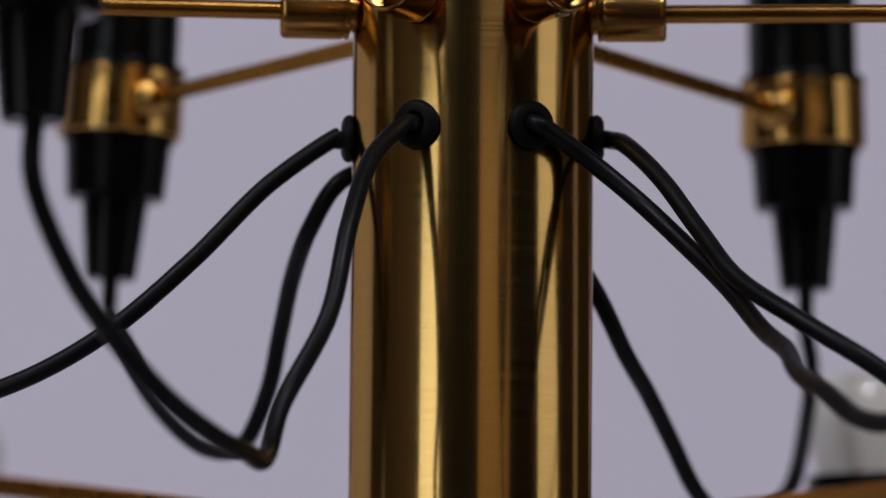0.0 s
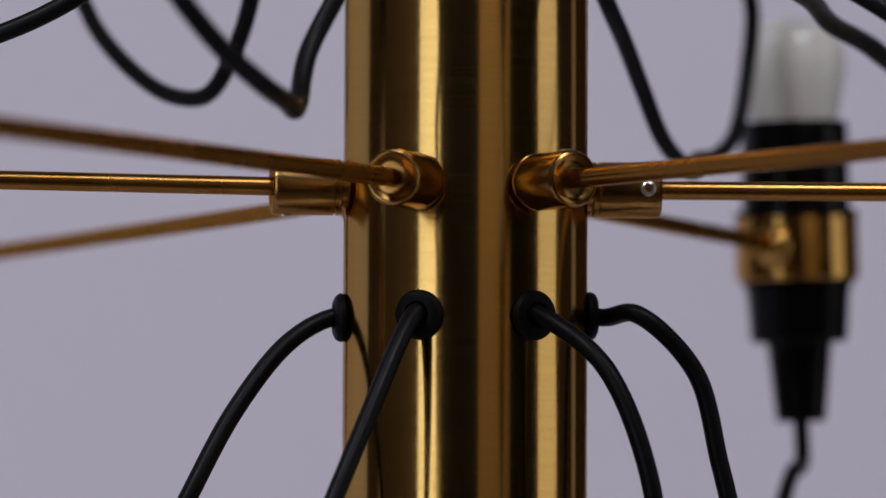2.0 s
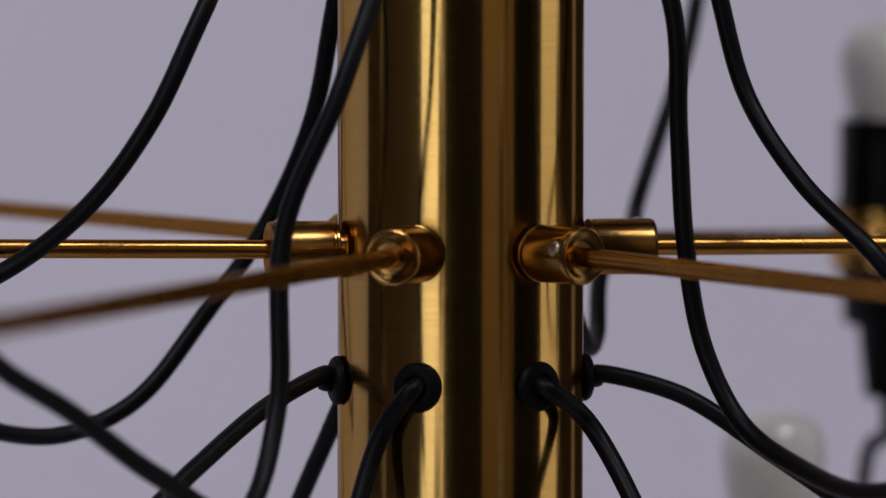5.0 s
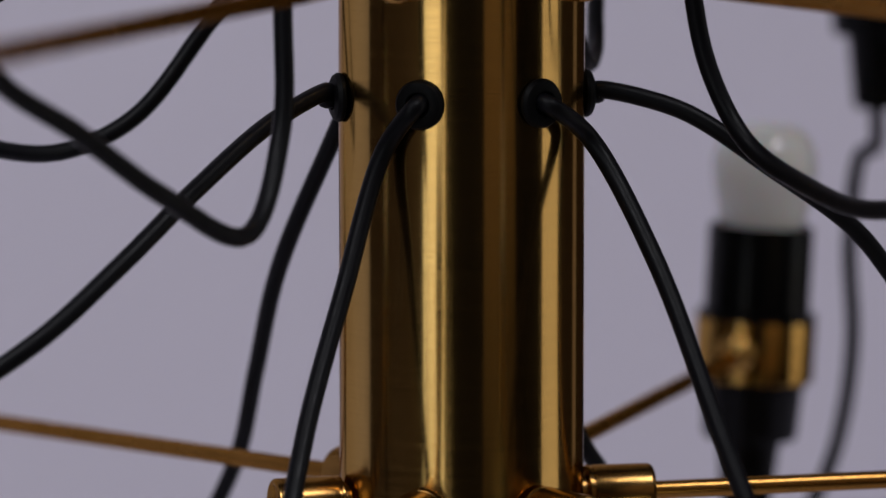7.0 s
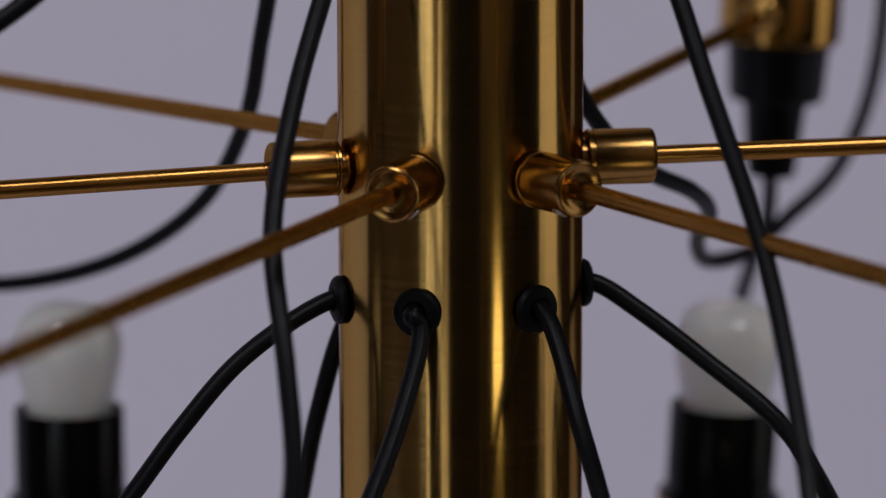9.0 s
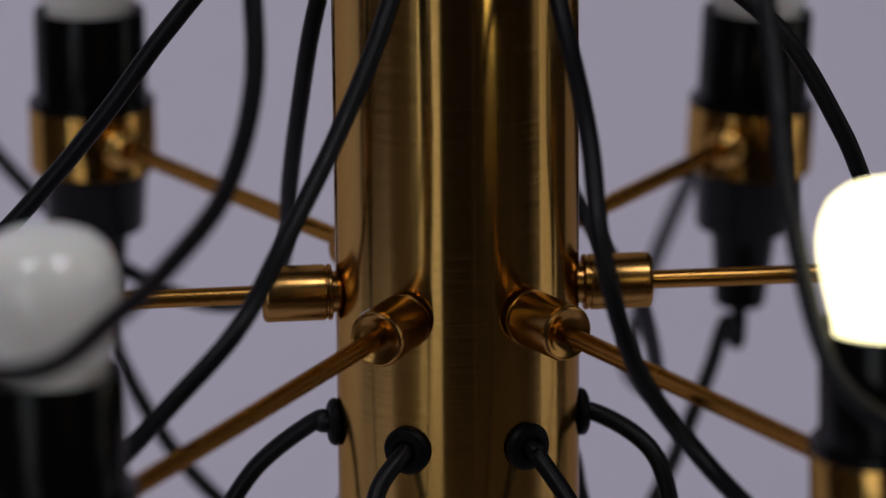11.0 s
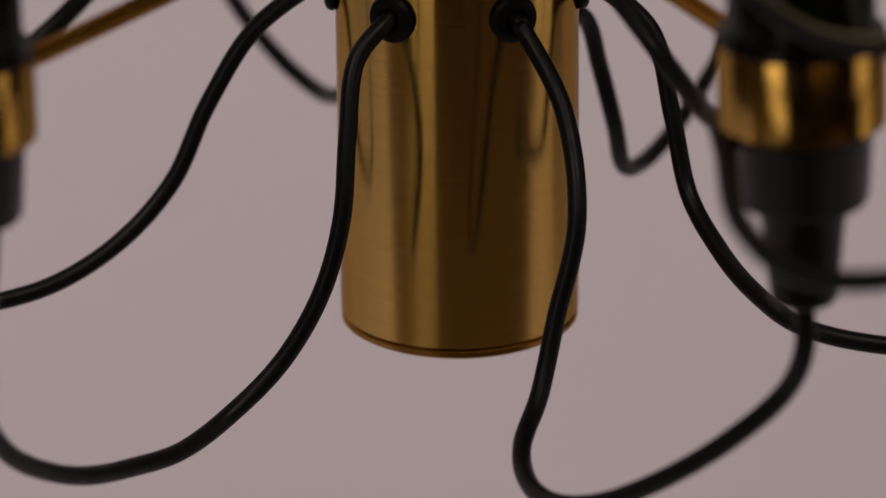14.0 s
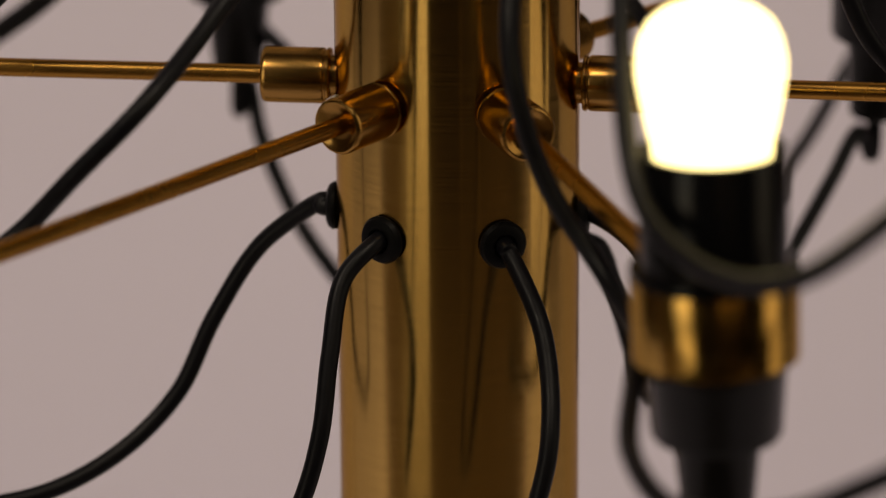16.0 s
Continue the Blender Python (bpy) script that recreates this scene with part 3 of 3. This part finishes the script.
LOOPS["C4"] = [(21, 0.0339, -0.0127), (21.7, 0.0416, -0.0361), (13.5, 0.0523, -0.0618), (4.8, 0.0664, -0.0859), (-2.7, 0.0833, -0.1074), (-7.1, 0.1043, -0.1252), (-8.7, 0.1291, -0.1381), (-8.5, 0.1561, -0.1456), (-7.4, 0.1838, -0.1473), (-6, 0.2109, -0.1433), (-4.5, 0.2365, -0.1341), (-3.1, 0.2599, -0.1204), (-1.7, 0.2806, -0.103), (-0.4, 0.2989, -0.083), (0.9, 0.3152, -0.0611)]
LOOPS["E4"] = [(0.6, 0.0336, -0.0252), (-0.2, 0.0424, -0.0541), (-1.4, 0.0587, -0.0823), (-2.4, 0.0804, -0.1076), (-2.3, 0.1052, -0.1302), (0.4, 0.1292, -0.1531), (4, 0.1552, -0.1723), (8, 0.1844, -0.1835), (11.5, 0.2157, -0.1873), (12.4, 0.2474, -0.1837), (11.9, 0.2731, -0.1685), (9.9, 0.2861, -0.1427), (7.4, 0.2871, -0.1123), (5.1, 0.2791, -0.0813), (3, 0.2645, -0.0517)]
LOOPS["A5"] = [(-3.1, 0.0432, -0.0071), (0.9, 0.0528, -0.0231), (3.7, 0.0612, -0.0409), (1.1, 0.0667, -0.0585), (-3.9, 0.0752, -0.0745), (-7.4, 0.0886, -0.0844), (-7.5, 0.1057, -0.0876), (-7.1, 0.1247, -0.0849), (-6, 0.1435, -0.0793), (-4.9, 0.1611, -0.0705), (-3.6, 0.1769, -0.0594), (-2.2, 0.1902, -0.0448)]
LOOPS["B5"] = [(0.3, 0.0336, -0.0005), (2.3, 0.0519, -0.016), (-2.7, 0.0692, -0.038), (-8.7, 0.0741, -0.0604), (-13.2, 0.0815, -0.0754), (-17.8, 0.0943, -0.0828), (-18.3, 0.1119, -0.0847), (-16.4, 0.1301, -0.0813), (-13.4, 0.1465, -0.0735), (-9.8, 0.1604, -0.0625), (-6.4, 0.1724, -0.0497), (-3.9, 0.1823, -0.0359)]
LOOPS["L5"] = [(-1.6, 0.0335, 0.0009), (-5.5, 0.05, -0.0121), (-3.9, 0.0625, -0.0321), (-1.1, 0.0716, -0.0516), (4, 0.0845, -0.0644), (8.3, 0.102, -0.0726), (9.5, 0.1205, -0.076), (9.1, 0.1391, -0.078), (7.3, 0.1565, -0.0733), (5, 0.1708, -0.0623), (2.5, 0.1817, -0.0467)]
LOOPS["R5"] = [(-11.1, 0.0484, -0.0083), (-16.7, 0.0551, -0.0283), (-21.6, 0.0611, -0.0463), (-30.1, 0.0734, -0.0547), (-37.6, 0.0903, -0.0587), (-40.3, 0.1082, -0.0616), (-36, 0.1248, -0.0648), (-28.9, 0.1374, -0.0674), (-21.3, 0.1476, -0.0669), (-14.4, 0.1575, -0.0625), (-8.6, 0.1676, -0.0543), (-3.9, 0.1784, -0.0426)]
LOOPS["C5"] = [(0, 0.0334, -0.0003), (-3.3, 0.0423, -0.0144), (-6.5, 0.0559, -0.0326), (-8.9, 0.0723, -0.0493), (-10.4, 0.0914, -0.0621), (-11.1, 0.1126, -0.0699), (-11.1, 0.133, -0.0759), (-8.9, 0.1527, -0.0723), (-6.2, 0.1705, -0.0598), (-4.5, 0.1896, -0.0398), (-4.4, 0.1999, -0.028)]
LOOPS["E5"] = [(-13.4, 0.0343, -0.0154), (-11.4, 0.0473, -0.0226), (-9.7, 0.0545, -0.0374), (-9.6, 0.0609, -0.0557), (-5.1, 0.0712, -0.0709), (-0.5, 0.0905, -0.0781), (1.5, 0.1136, -0.0773), (1.9, 0.1346, -0.0696), (1.1, 0.1534, -0.0553), (0.5, 0.1703, -0.039), (0.6, 0.1838, -0.0291)]


def arm_set(tier, side, serial):
    key = side + str(tier)
    azimuth = {"A": -FRONT[tier - 1] + TURN[tier - 1], "B": FRONT[tier - 1] + TURN[tier - 1], "L": LEFT[tier - 1], "R": RIGHT[tier - 1]}.get(side, SIDES[side] + TURN[tier - 1])
    away = azimuth + SWING.get(key, 0.0)
    z = Z_FIRST - TIER * (tier - 1)
    reach, rise = REACH[tier][side], RISE.get(key, 0.0)
    root, end = ring(azimuth, R_TUBE + 0.010, z), ring(away, reach, z + rise)
    # rod, joint on the column and its small screw
    line = [root, end + (root - end).normalized() * 0.0170]
    arm = part("arm", tube(line, 0.0023, 14), rod_brass, lamp)
    arm.matrix_basis = lamp_base
    spin = SCREW.get(key, 90.0 + 37.0 * ((serial * 5) % 7))
    joint = share("joint", joint_mesh, arm, outward(azimuth, R_TUBE - 0.0002, z))
    pin = outward(azimuth, R_TUBE, z) @ pose(0, 0, 0.0145, 0, 0, spin) @ pose(0.0066, 0, 0, 0, 90, 0)
    share("set_screw", screw_mesh, arm, pin, "small steel screw")
    # lamp holder
    upright = Matrix.Translation(end) @ pose(0, 0, 0, 0, LEAN.get(key, 0.0), 0)
    sleeve = share("lamp_holder", sleeve_mesh, lamp, local(upright), "black plastic candle holder with brass clamp")
    share("clamp", clamp_mesh, sleeve, pose(0, 0, 0), "brass ring clamp")
    inward = math.degrees(math.atan2((root - end).x, -(root - end).y))
    share("boss", boss_mesh, sleeve, outward(inward, 0.0174, 0))
    share("boot", boot_mesh, sleeve, pose(0, 0, 0))
    lit = key == "B5"
    share("bulb", lit_mesh if lit else bulb_mesh, sleeve, pose(0, 0, 0), "glowing warm white bulb" if lit else "unlit opal white bulb")
    # cable and its grommet
    hole_z = z - 0.0319 + HOLE.get(key, 0.0)
    share("grommet", grommet_mesh, column, outward(azimuth, R_TUBE, hole_z))
    down = upright.to_3x3() @ Vector((0, 0, -1))
    foot = end + down * 0.0494
    points = [ring(azimuth, R_TUBE - 0.004, hole_z + 0.001), ring(azimuth, R_TUBE + 0.004, hole_z - 0.0003)]
    points += [ring(azimuth + da, r, hole_z + dz) for da, r, dz in LOOPS[key]]
    points += [foot + down * 0.012, foot, foot - down * 0.004]
    wire = part("cable", tube(spline(points), 0.00228, 12), pvc, lamp)
    wire.matrix_basis = lamp_base


serial = 0
for tier in range(1, 6):
    for side in SIDES:
        arm_set(tier, side, serial)
        serial += 1
